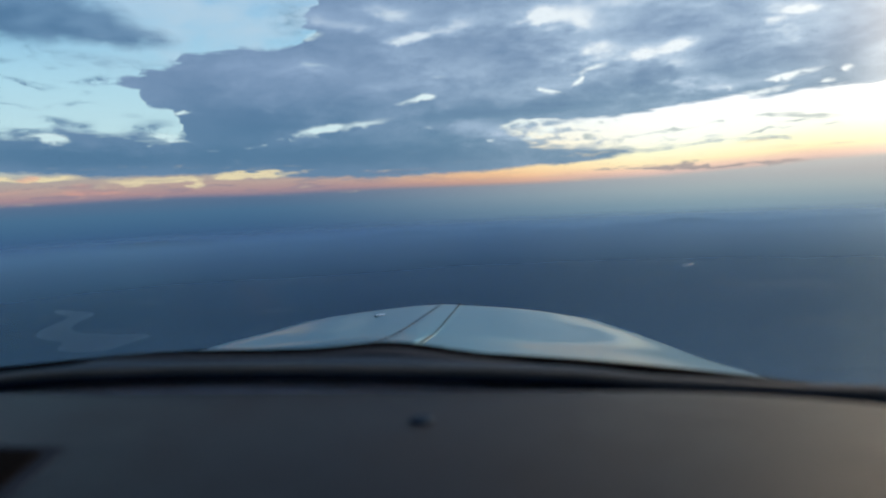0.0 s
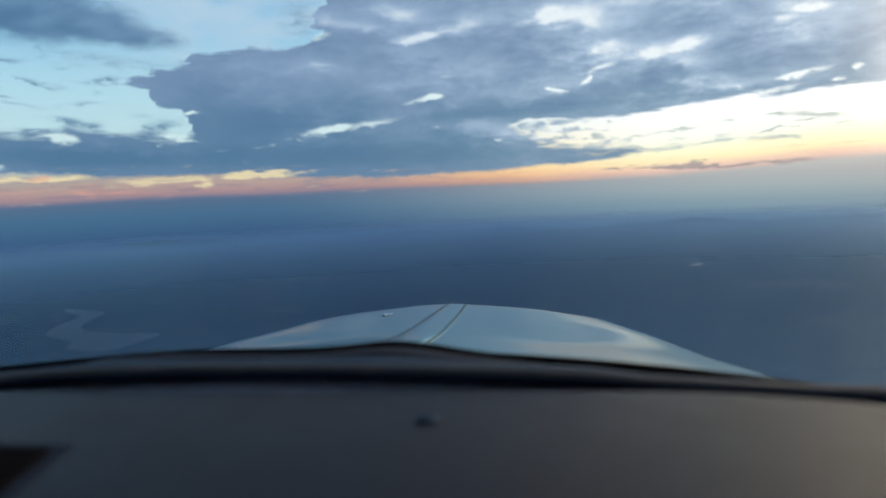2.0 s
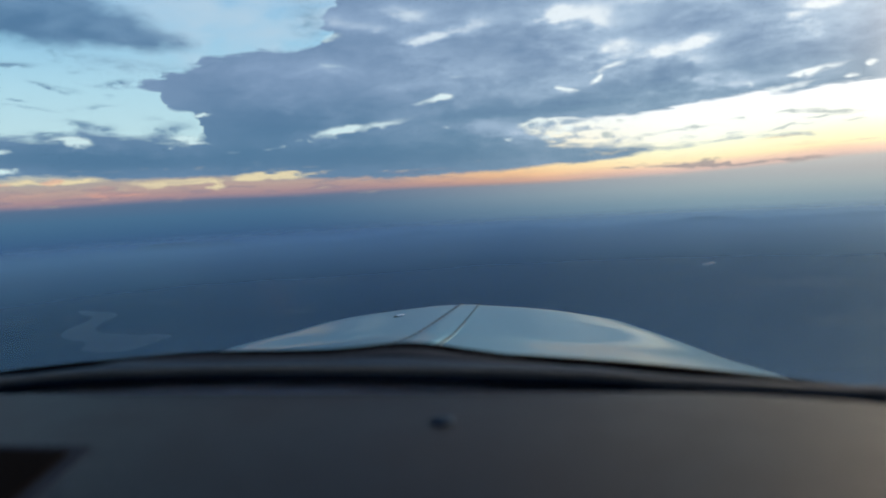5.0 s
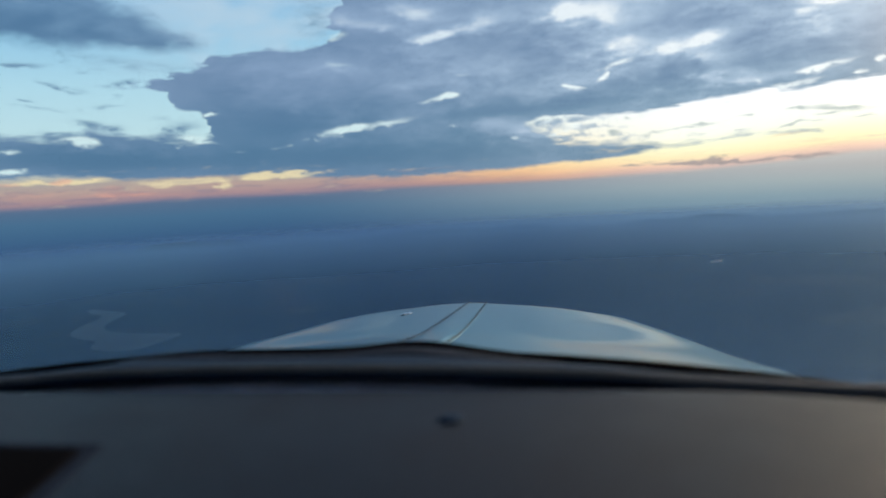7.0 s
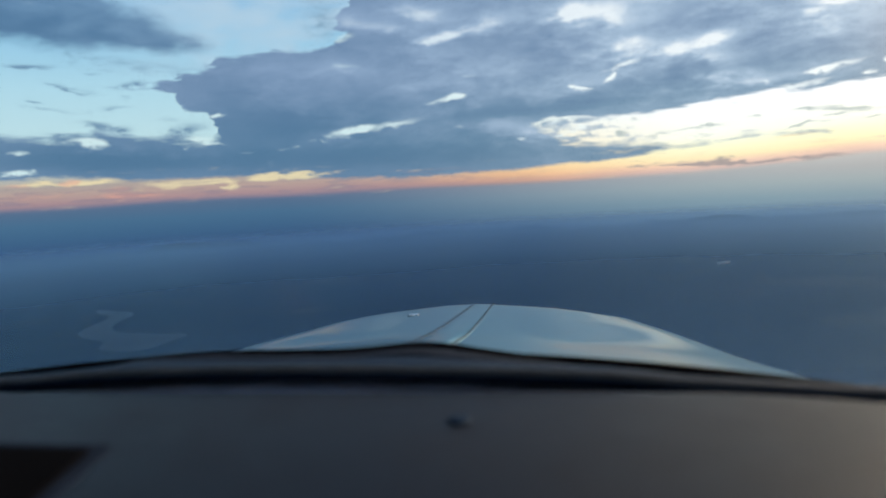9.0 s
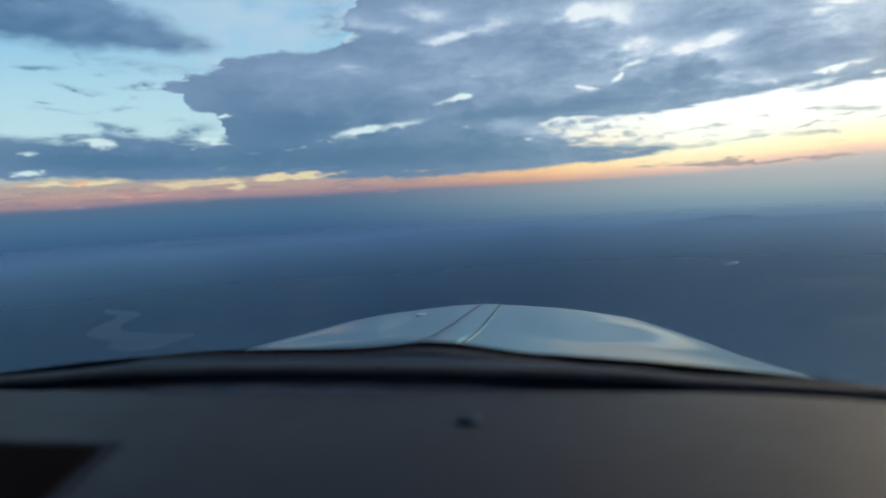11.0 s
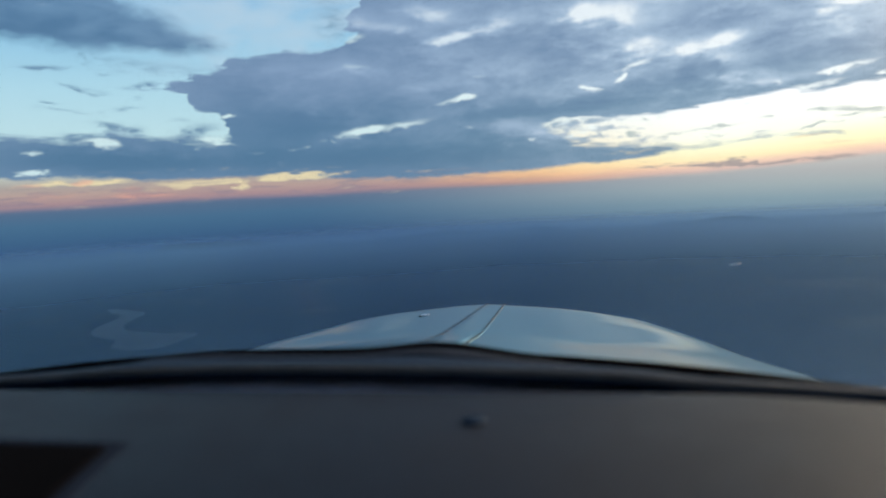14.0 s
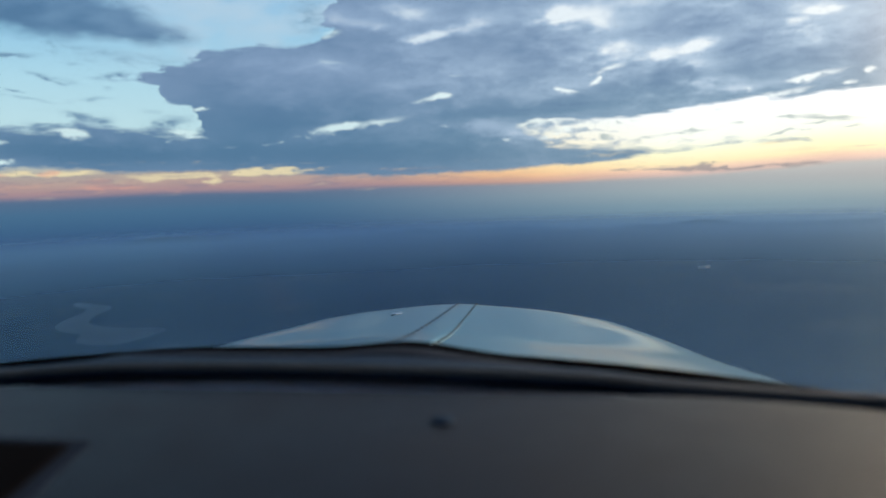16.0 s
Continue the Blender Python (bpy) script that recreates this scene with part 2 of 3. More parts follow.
GOLD = [
    (-30.5, 2.46, 2.14, 0.20, -0.03, 0.8), (-27.3, 2.40, 1.51, 0.25, -0.02, 1.2), (-22.9, 1.89, 1.95, 0.30, -0.02, 0.9), (-19.6, 2.12, 2.55, 0.26, -0.01, 1.1),
    (-17.3, 1.69, 0.78, 0.45, -0.05, 1.1), (-12.6, 2.31, 2.63, 0.30, -0.03, 1.6), (-14.6, 2.19, 1.06, 0.27, -0.05, 0.8), (-7.4, 1.85, 2.33, 0.11, -0.01, 0.35),
]
PINK = [
    (-28.6, 2.46, 0.58, 0.29, -0.04, 1), (-31.9, 2.40, 0.82, 0.24, -0.04, 0.7), (-25.8, 1.87, 0.84, 0.21, -0.05, 0.6), (-25.3, 1.33, 1.80, 0.25, -0.05, 1),
    (-21.5, 1.17, 2.49, 0.26, -0.06, 0.5), (-30.6, 1.53, 2.87, 0.28, -0.05, 0.5), (-16.5, 1.11, 2.64, 0.27, -0.00, 0.4),
]

side = az.step(-14.0, 22.0)
west = az.step(-9.0, 12.0)
skyline = profile(HORIZON, True)
h = el - skyline
# clear air: blue to the left, white over the sunset
clear_l = ramp(wt, h, [(-0.3, (108, 114, 140)), (0.3, (164, 136, 142)), (0.9, (178, 154, 148)), (1.6, (166, 158, 154)), (2.6, (196, 206, 196)), (5.0, (186, 216, 222)), (8.5, (172, 210, 224)), (12.0, (146, 194, 220)), (15.0, (138, 184, 216)), (34.0, (110, 164, 212))])
clear_m = ramp(wt, h, [(-0.3, (142, 134, 140)), (0.15, (206, 160, 140)), (0.6, (240, 188, 142)), (1.2, (250, 208, 154)), (2.4, (250, 228, 190)), (5.0, (226, 236, 232)), (9.0, (206, 226, 236)), (14.0, (190, 212, 228)), (34.0, (116, 168, 214))])
clear_r = ramp(wt, h, [(-0.3, (176, 172, 172)), (0.1, (214, 186, 178)), (0.45, (240, 204, 182)), (0.9, (254, 236, 190)), (1.7, (255, 252, 212)), (2.6, (255, 255, 240)), (5.0, (255, 255, 255)), (9.0, (246, 250, 253)), (14.0, (220, 232, 244)), (34.0, (124, 172, 216))])
clear = mix(wt, az.step(4.0, 22.0), mix(wt, west, clear_l, clear_m), clear_r)
# thin high veil
veil = (nm * 0.5 + np_ * 0.6 + 0.5).step(-0.2, 0.9) * el.step(8.5, 12.5) * az.step(-30.0, -17.0) * 0.85
sky = mix(wt, veil, clear, srgb(180, 203, 219))
# the dark bank high on the left
soft_edge = np_ * 1.5 + nm * 0.9 + nf * 0.3
bank = (profile(BANK_TOP) - el + soft_edge).step(-0.6, 1.0) * (el - profile(BANK_FOOT) + soft_edge * 0.5).step(-0.45, 0.7)
sky = mix(wt, bank * 0.9, sky, mix(wt, (np_ * 0.5 + nm * 0.5 + 0.5).step(0.1, 0.9), srgb(68, 103, 140), srgb(98, 131, 164)))
# loose wisps
wisp = blobs(WISPS + WISPS_MORE) * (fine.step(0.38, 0.6) * 0.8 + 0.4) * (mottle.step(0.35, 0.6) * 0.6 + 0.55)
sky = mix(wt, wisp.op("MINIMUM", 0.9), sky, srgb(104, 138, 166))
# the broken deck and the low layer under it
aloft = el.step(11.5, 14.0)
deck = (profile(DECK_TOP) - el + rough_edge * 0.8 + (np_ * 2.4 + nm * 1.3 + nf * 0.8) * aloft).step(-0.16, 0.3) * (el - profile(DECK_FOOT) + rough_edge * 0.6).step(-0.14, 0.22)
# tatters where the opening to the west begins
tatter = (nm * 1.1 + nf * 1.0 + nb * 0.5 + 0.45 - az.step(8.0, 19.0) * 1.6).step(-0.3, 0.6) * az.step(3.0, 7.0) * az.step(22.0, 16.0) * (profile(DECK_FOOT) - el).step(-0.2, 0.2) * (el - profile(LOW_FOOT)).step(0.0, 0.3) * 0.85
low = (profile(LOW_TOP) - el + rough_edge * 0.9 + nb * 0.3).step(-0.3, 0.5) * (el - profile(LOW_FOOT) + nf * 0.18 + nb * 0.2).step(-0.12, 0.24)
# cloud above the view, added to shape the light on the cockpit top
high = el.step(15.5, 19.0) * ((puff - 0.5) * 3.2 + (mottle - 0.5) * 1.6 + el.step(15.0, 22.0) * (az.step(0.0, 40.0) * -0.6 + 1.1) + blob(-34.0, 27.0, 20.0, 7.0, 0.0, 2.4) - 0.25).step(-0.15, 0.5)
cloud = deck.op("MAXIMUM", low).op("MAXIMUM", tatter).op("MAXIMUM", high)
core = mix(wt, el.step(4.0, 11.0), mix(wt, side, srgb(74, 114, 148), srgb(102, 136, 162)), mix(wt, side, srgb(106, 133, 165), srgb(138, 160, 186)))
bright = (blobs(LIT + LIT_MORE) * (mottle.step(0.36, 0.62) * 0.8 + 0.95) - blobs(DARK) * 0.8
          + (nm * 0.36 + nf * 0.2 + np_ * 0.62 + nb * 0.1) * (el.step(4.0, 9.0) * 0.7 + 0.35) * (side * 0.75 + 0.5) + 0.06 + side * 0.1 * aloft)
body = mix(wt, bright.step(-0.25, 0.75), core, mix(wt, side, srgb(136, 160, 190), srgb(172, 192, 212)))
body = mix(wt, bright.step(0.4, 1.5), body, mix(wt, side, srgb(196, 212, 224), srgb(236, 240, 242)))
body = mix(wt, bright.step(0.0, -0.8) * 0.6, body, mix(wt, side, srgb(66, 104, 142), srgb(88, 118, 152)))
# out of view overhead: duller cloud added to dim the glareshield and cowling
cloud = cloud.op("MAXIMUM", el.step(18.0, 26.0) * 0.9)
body = mix(wt, el.step(16.5, 27.0) * 0.85, body, mix(wt, side, srgb(50, 84, 124), srgb(94, 114, 136)))
sky = mix(wt, cloud, sky, body)
# gaps through which the clear sky shows
hole = (blobs(GAPS + GAPS_MORE + GAPS_LOW) + nf * 0.26 + nm * 0.14).step(0.12, 1.15) * 0.96
sky = mix(wt, hole, sky, mix(wt, side, srgb(204, 226, 228), srgb(244, 249, 248)))
# sunlit and rosy tufts over the horizon, with grey bars between
sky = mix(wt, (blobs(GOLD) + nb * 0.35 + (shred - 0.5) * 2.6 + nf * 0.15).step(0.2, 1.1) * 0.92 * h.step(2.9, 2.2), sky, srgb(228, 212, 172))
sky = mix(wt, (blobs(PINK) + (shred - 0.5) * 1.6 + nb * 0.2).step(0.15, 1.1) * 0.55 * h.step(2.9, 2.2), sky, srgb(228, 164, 144))
bar = blobs(BARS + BARS_LOW) * (shred.step(0.36, 0.56) * 0.75 + 0.4)
sky = mix(wt, bar.step(0.1, 0.85) * 0.85, sky, mix(wt, el.step(1.6, 3.2), srgb(150, 146, 150), srgb(172, 184, 184)))
streaks = (shred - 0.49).step(0.0, 0.1) * h.step(0.0, 0.3) * h.step(1.7, 1.0)
sky = mix(wt, streaks * (west * -0.45 + 0.5), sky, srgb(132, 124, 142))
# out of view: a strong warm sunset lobe, added to light the glareshield's right
glow = ((az - SUN_AZ) * (az - SUN_AZ) * -0.0062 + (el - 13.0) * (el - 13.0) * -0.004).op("EXPONENT")
sky = mix(wt, glow * 0.9 * el.step(0.0, 1.5), sky, (49.0, 38.0, 25.0, 1))
# far haze under the skyline
haze_l = ramp(wt, el, [(-6.0, (42, 64, 102)), (-4.4, (44, 68, 108)), (-3.0, (48, 78, 118)), (-1.6, (58, 96, 131)), (-0.5, (67, 106, 138)), (0.4, (80, 107, 137))])
haze_r = ramp(wt, el, [(-6.0, (54, 78, 106)), (-4.4, (74, 110, 139)), (-3.0, (96, 131, 155)), (-1.6, (126, 154, 167)), (-0.5, (154, 170, 175)), (0.4, (168, 174, 177)), (1.4, (188, 190, 190))])
haze = mix(wt, az.step(-15.0, 29.0), haze_l, haze_r)
sky = mix(wt, (h + nb * 0.1).step(-0.42, 0.12), haze, sky)
nishita = wt.nodes.new("ShaderNodeTexSky")
nishita.sky_type = "NISHITA"
nishita.sun_disc = False
nishita.sun_elevation, nishita.sun_rotation = radians(SUN_EL), radians(SUN_AZ)
tint = wt.nodes.new("ShaderNodeMix")
tint.data_type, tint.blend_type = "RGBA", "ADD"
tint.inputs[0].default_value = 0.01
wt.links.new(sky, tint.inputs[6])
wt.links.new(nishita.outputs[0], tint.inputs[7])
back = wt.nodes.new("ShaderNodeBackground")
back.inputs["Strength"].default_value = 1.0
wt.links.new(tint.outputs[2], back.inputs[0])
wt.links.new(back.outputs[0], wt.nodes.new("ShaderNodeOutputWorld").inputs[0])

sun = new("sun", bpy.data.lights.new("sun", "SUN"))
sun.data.energy, sun.data.angle, sun.data.color = 1.2, radians(12), (1.0, 0.72, 0.5)
toward = Vector((math.sin(radians(SUN_AZ)) * math.cos(radians(SUN_EL)), math.cos(radians(SUN_AZ)) * math.cos(radians(SUN_EL)), math.sin(radians(SUN_EL))))
sun.matrix_world = look((0, 0, 400), Vector((0, 0, 400)) - toward)


# ---- materials ----
def material(name, colour, rough=0.5, metal=0.0, vary=0.0, scale=20.0, bump=0.0, bump_scale=200.0, coat=0.0, spec=0.5, dents=0.0):
    """A surface with blotches, grain and fine relief. Scales are per metre."""
    m = bpy.data.materials.new(name)
    m.use_nodes = True
    tree = m.node_tree
    shader = tree.nodes["Principled BSDF"]
    place = tree.nodes.new("ShaderNodeTexCoord").outputs["Object"]
    wear = turbulence(tree, place, scale, 5, 0.6)
    grain = turbulence(tree, place, bump_scale, 3, 0.6)
    dark = tuple(c * (1 - vary) for c in colour[:3]) + (1,)
    light = tuple(min(1, c * (1 + vary)) for c in colour[:3]) + (1,)
    tree.links.new(mix(tree, wear.step(0.3, 0.7), dark, light), shader.inputs["Base Color"])
    tree.links.new((wear * 0.25 + grain * 0.1 + (rough - 0.17)).socket, shader.inputs["Roughness"])
    shader.inputs["Metallic"].default_value = metal
    shader.inputs["Specular IOR Level"].default_value = spec
    shader.inputs["Coat Weight"].default_value = coat
    shader.inputs["Coat Roughness"].default_value = 0.1
    if bump:
        node = tree.nodes.new("ShaderNodeBump")
        node.inputs["Strength"].default_value, node.inputs["Distance"].default_value = bump, 0.001
        tree.links.new(grain.socket, node.inputs["Height"])
        tree.links.new(node.outputs[0], shader.inputs["Normal"])
        if dents:
            # sheet metal is never quite flat
            wavy = tree.nodes.new("ShaderNodeBump")
            wavy.inputs["Distance"].default_value = dents
            tree.links.new(turbulence(tree, place, 4.5, 2, 0.5).socket, wavy.inputs["Height"])
            tree.links.new(wavy.outputs[0], node.inputs["Normal"])
            tree.links.new(wavy.outputs[0], shader.inputs["Coat Normal"])
    return m


PAINT = material("pale_blue_aircraft_paint", (0.040, 0.138, 0.232, 1), 0.34, vary=0.06, scale=3, bump=0.02, bump_scale=60, coat=0.52, spec=0.1, dents=0.0012)
SCREW = material("dark_screw_heads", (0.05, 0.06, 0.07, 1), 0.7, 0.0, vary=0.3, scale=50)
CHROME = material("chrome", (0.75, 0.75, 0.76, 1), 0.25, 1.0, vary=0.1, scale=60)
VINYL = material("grained_dark_vinyl", (0.0025, 0.004, 0.010, 1), 0.48, vary=0.12, scale=9, bump=0.4, bump_scale=900, spec=0.33)
TRIM = material("grey_plastic_trim", (0.008, 0.024, 0.054, 1), 0.7, vary=0.15, scale=14, bump=0.3, bump_scale=600, spec=0.09)
DARK_NAVY = material("dark_navy_matte", (0.009, 0.015, 0.030, 1), 0.85, vary=0.2, scale=14, bump=0.4, bump_scale=500, spec=0.05)
# lighter grey paints the light along the shelf's rounded edge
LIP_LIT = material("lit_edge_grey", (0.06, 0.068, 0.076, 1), 0.6, vary=0.2, scale=12, bump=0.2, bump_scale=500, spec=0.15)
RUBBER = material("black_rubber", (0.012, 0.012, 0.013, 1), 0.6, vary=0.2, scale=30, bump=0.2, bump_scale=500)
WELL = material("matte_black", (0.002, 0.002, 0.003, 1), 0.95, vary=0.2, scale=30, spec=0.02)
# pale base colour, set to lift the deep shade in the panel gap
RECESS = material("pale_gap_plastic", (0.42, 0.43, 0.52, 1), 0.7, vary=0.2, scale=12, spec=0.1)
LINING = material("beige_cabin_lining", (0.32, 0.29, 0.25, 1), 0.8, vary=0.08, scale=6, bump=0.3, bump_scale=500)
CARPET = material("dark_floor_carpet", (0.05, 0.05, 0.055, 1), 0.95, vary=0.25, scale=30, bump=0.6, bump_scale=900)
ROOF = material("pale_sheet_roof", (0.5, 0.48, 0.46, 1), 0.5, vary=0.08, scale=0.1)
WALL = material("pale_plaster", (0.6, 0.57, 0.52, 1), 0.8, vary=0.1, scale=0.1)


def ground_material():
    m = bpy.data.materials.new("wooded_farmland")
    m.use_nodes = True
    tree = m.node_tree
    shader = tree.nodes["Principled BSDF"]
    place = tree.nodes.new("ShaderNodeTexCoord").outputs["Object"]
    wide = turbulence(tree, place, 0.0016, 6, 0.6, 0.4)
    close = turbulence(tree, place, 0.012, 8, 0.65, 0.2)
    cells = tree.nodes.new("ShaderNodeTexVoronoi")
    cells.inputs["Scale"].default_value = 0.006
    tree.links.new(place, cells.inputs["Vector"])
    parts = tree.nodes.new("ShaderNodeSeparateColor")
    tree.links.new(cells.outputs["Color"], parts.inputs[0])
    field = Num(tree, parts.outputs[0])
    wood = mix(tree, close.step(0.35, 0.65), (0.012, 0.024, 0.027, 1), (0.026, 0.042, 0.042, 1))
    open_land = mix(tree, field, (0.03, 0.045, 0.042, 1), (0.045, 0.06, 0.054, 1))
    tree.links.new(mix(tree, (wide - 0.5).step(0.02, 0.1) * field.step(0.45, 0.6), wood, open_land), shader.inputs["Base Color"])
    shader.inputs["Roughness"].default_value = 1.0
    shader.inputs["Specular IOR Level"].default_value = 0.0
    return m


def water_material():
    m = bpy.data.materials.new("still_river_water")
    m.use_nodes = True
    tree = m.node_tree
    shader = tree.nodes["Principled BSDF"]
    shader.inputs["Base Color"].default_value = (0.05, 0.06, 0.06, 1)
    shader.inputs["Roughness"].default_value = 0.4
    shader.inputs["IOR"].default_value = 1.33
    shader.inputs["Specular IOR Level"].default_value = 0.22
    node = tree.nodes.new("ShaderNodeBump")
    node.inputs["Strength"].default_value, node.inputs["Distance"].default_value = 0.25, 0.5
    tree.links.new(turbulence(tree, tree.nodes.new("ShaderNodeTexCoord").outputs["Object"], 0.08, 4, 0.6).socket, node.inputs["Height"])
    tree.links.new(node.outputs[0], shader.inputs["Normal"])
    return m


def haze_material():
    """Distance haze painted as a tinted flat sheet, denser far out before it fades."""
    m = bpy.data.materials.new("distance_haze")
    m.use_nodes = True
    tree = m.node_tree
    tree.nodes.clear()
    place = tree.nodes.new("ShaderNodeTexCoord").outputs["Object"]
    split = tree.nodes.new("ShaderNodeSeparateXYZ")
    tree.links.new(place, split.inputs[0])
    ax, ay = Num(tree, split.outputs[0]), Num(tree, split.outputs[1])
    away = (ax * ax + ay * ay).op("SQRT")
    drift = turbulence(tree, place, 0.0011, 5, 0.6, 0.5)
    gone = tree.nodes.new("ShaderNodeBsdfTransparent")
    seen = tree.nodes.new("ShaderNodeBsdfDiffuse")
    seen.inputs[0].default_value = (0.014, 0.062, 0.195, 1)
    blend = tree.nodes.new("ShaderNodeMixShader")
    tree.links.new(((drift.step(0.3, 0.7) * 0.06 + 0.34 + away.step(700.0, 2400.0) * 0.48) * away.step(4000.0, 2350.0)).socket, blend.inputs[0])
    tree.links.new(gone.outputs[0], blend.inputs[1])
    # a rough gloss imitates haze brightening towards the low light
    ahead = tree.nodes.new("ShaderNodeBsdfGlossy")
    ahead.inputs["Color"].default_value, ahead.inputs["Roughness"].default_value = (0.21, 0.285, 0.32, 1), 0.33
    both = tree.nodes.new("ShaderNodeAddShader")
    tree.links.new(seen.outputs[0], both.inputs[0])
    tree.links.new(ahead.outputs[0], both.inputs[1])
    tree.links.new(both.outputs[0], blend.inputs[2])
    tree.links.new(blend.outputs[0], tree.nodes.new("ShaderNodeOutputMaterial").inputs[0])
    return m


def glass_material():
    m = bpy.data.materials.new("clear_acrylic")
    m.use_nodes = True
    tree = m.node_tree
    tree.nodes.clear()
    place = tree.nodes.new("ShaderNodeTexCoord").outputs["Object"]
    split = tree.nodes.new("ShaderNodeSeparateXYZ")
    tree.links.new(place, split.inputs[0])
    across, up = Num(tree, split.outputs[0]), Num(tree, split.outputs[2])
    gone = tree.nodes.new("ShaderNodeBsdfTransparent")
    gone.inputs[0].default_value = (0.97, 0.98, 0.98, 1)
    gloss = tree.nodes.new("ShaderNodeBsdfGlossy")
    gloss.inputs["Roughness"].default_value = 0.03
    blend = tree.nodes.new("ShaderNodeMixShader")
    blend.inputs[0].default_value = 0.006
    tree.links.new(gone.outputs[0], blend.inputs[1])
    tree.links.new(gloss.outputs[0], blend.inputs[2])
    # dried smears on the acrylic
    film = turbulence(tree, place, 9.0, 6, 0.65, 0.5).step(0.5, 0.8) * 0.0006
    for x, z, wx, wz, dense in ((-0.277, -0.093, 0.018, 0.02, 0.003),):
        a, e = (across - x) / wx, (up - z) / wz
        film = film + ((a * a + e * e) * -1.0).op("EXPONENT") * dense
    dust = tree.nodes.new("ShaderNodeBsdfTranslucent")
    dust.inputs[0].default_value = (0.8, 0.8, 0.8, 1)
    dirty = tree.nodes.new("ShaderNodeMixShader")
    tree.links.new(film.socket, dirty.inputs[0])
    tree.links.new(blend.outputs[0], dirty.inputs[1])
    tree.links.new(dust.outputs[0], dirty.inputs[2])
    tree.links.new(dirty.outputs[0], tree.nodes.new("ShaderNodeOutputMaterial").inputs[0])
    return m


GROUND, WATER, HAZE, GLASS = ground_material(), water_material(), haze_material(), glass_material()


# ---- building helpers ----
def mesh_object(name, verts, faces, mat, parent=None, label="", smooth=True):
    me = bpy.data.meshes.new(name)
    me.from_pydata([tuple(v) for v in verts], [], faces)
    me.materials.append(mat)
    if smooth:
        me.shade_smooth()
    me.update()
    ob = new(name, me)
    if parent:
        ob.parent = parent
    return tagged(ob, label)


def part(name, bm, mat, parent, label="", smooth=False):
    """Links a bmesh as one mesh under a thing or a part."""
    me = bpy.data.meshes.new(name)
    bmesh.ops.recalc_face_normals(bm, faces=bm.faces)
    bm.to_mesh(me)
    bm.free()
    me.materials.append(mat)
    if smooth:
        me.shade_smooth()
    ob = new(name, me)
    if parent:
        ob.parent = parent
    return tagged(ob, label)


def box(lo, hi, bevel=0.0, segments=2):
    bm = bmesh.new()
    bmesh.ops.create_cube(bm, size=1)
    for v in bm.verts:
        v.co = Vector([(a + b) / 2 + c * (b - a) for a, b, c in zip(lo, hi, v.co)])
    if bevel:
        bmesh.ops.bevel(bm, geom=bm.edges[:], offset=bevel, segments=segments, affect="EDGES")
    return bm


def grid_faces(rows, cols, closed=False):
    """Quads of a sheet of rows by cols points; closed joins the last column to the first."""
    return [(r * cols + c, r * cols + (c + 1) % cols, (r + 1) * cols + (c + 1) % cols, (r + 1) * cols + c)
            for r in range(rows - 1) for c in range(cols if closed else cols - 1)]


def thick_sheet(name, points, rows, cols, depth, mat, parent, label=""):
    """A curved sheet with thickness: points row by row."""
    ob = mesh_object(name, points, grid_faces(rows, cols), mat, parent, label)
    mod = ob.modifiers.new("thickness", "SOLIDIFY")
    mod.thickness, mod.offset = depth, 0
    return ob


# ---- the land ----
RIDGES = [(866, 2924, 200, 200, 118), (1080, 2960, 150, 200, 66), (342, 3031, 170, 220, 92), (600, 3060, 150, 220, 82), (-412, 3022, 260, 220, 76), (-814, 2939, 240, 240, 66), (-1330, 2745, 330, 260, 84), (1750, 3000, 500, 260, 30)]


def height(x, y):
    d = math.hypot(x, y)
    far = min(1, max(0, (d - 2300) / 1500)) * min(1, max(0, (4300 - d) / 800))
    ridge = sum(h * math.exp(-((x - cx) / wx) ** 2 - ((y - cy) / wy) ** 2) for cx, cy, wx, wy, h in RIDGES)
    ridge *= 0.85 + 0.3 * noise.fractal((x / 260, y / 260, 1.3), 1.0, 2.1, 4)
    hill = noise.fractal((x / 1500, y / 1500, 3.1), 1.0, 2.1, 5) * 0.5 + 0.28
    rim = 78 * math.exp(-((d - 4350) / 420) ** 2) * (0.85 + 0.7 * noise.fractal((x / 700, y / 700, 5.3), 1.0, 2.1, 4))
    return ridge + rim + max(0, hill) * 80 * far * far * (3 - 2 * far) + noise.fractal((x / 420, y / 420, 7.7), 1.0, 2.0, 3) * 1.2


def build_land():
    cols, rows = 400, 110
    verts = [(0, 0, 0)]
    for r in range(rows):
        d = 150 * (12000 / 150) ** (r / (rows - 1))
        for c in range(cols):
            a = 2 * math.pi * c / cols
            x, y = d * math.sin(a), d * math.cos(a)
            verts.append((x, y, height(x, y)))
    faces = [(0, 1 + c, 1 + (c + 1) % cols) for c in range(cols)]
    faces += [tuple(1 + i for i in f) for f in grid_faces(rows, cols, True)]
    land = mesh_object("ground", verts, faces, GROUND)
    tagged(land, "dim blue-green wooded hills and fields at dusk", "ground", kind="structure")
    return land


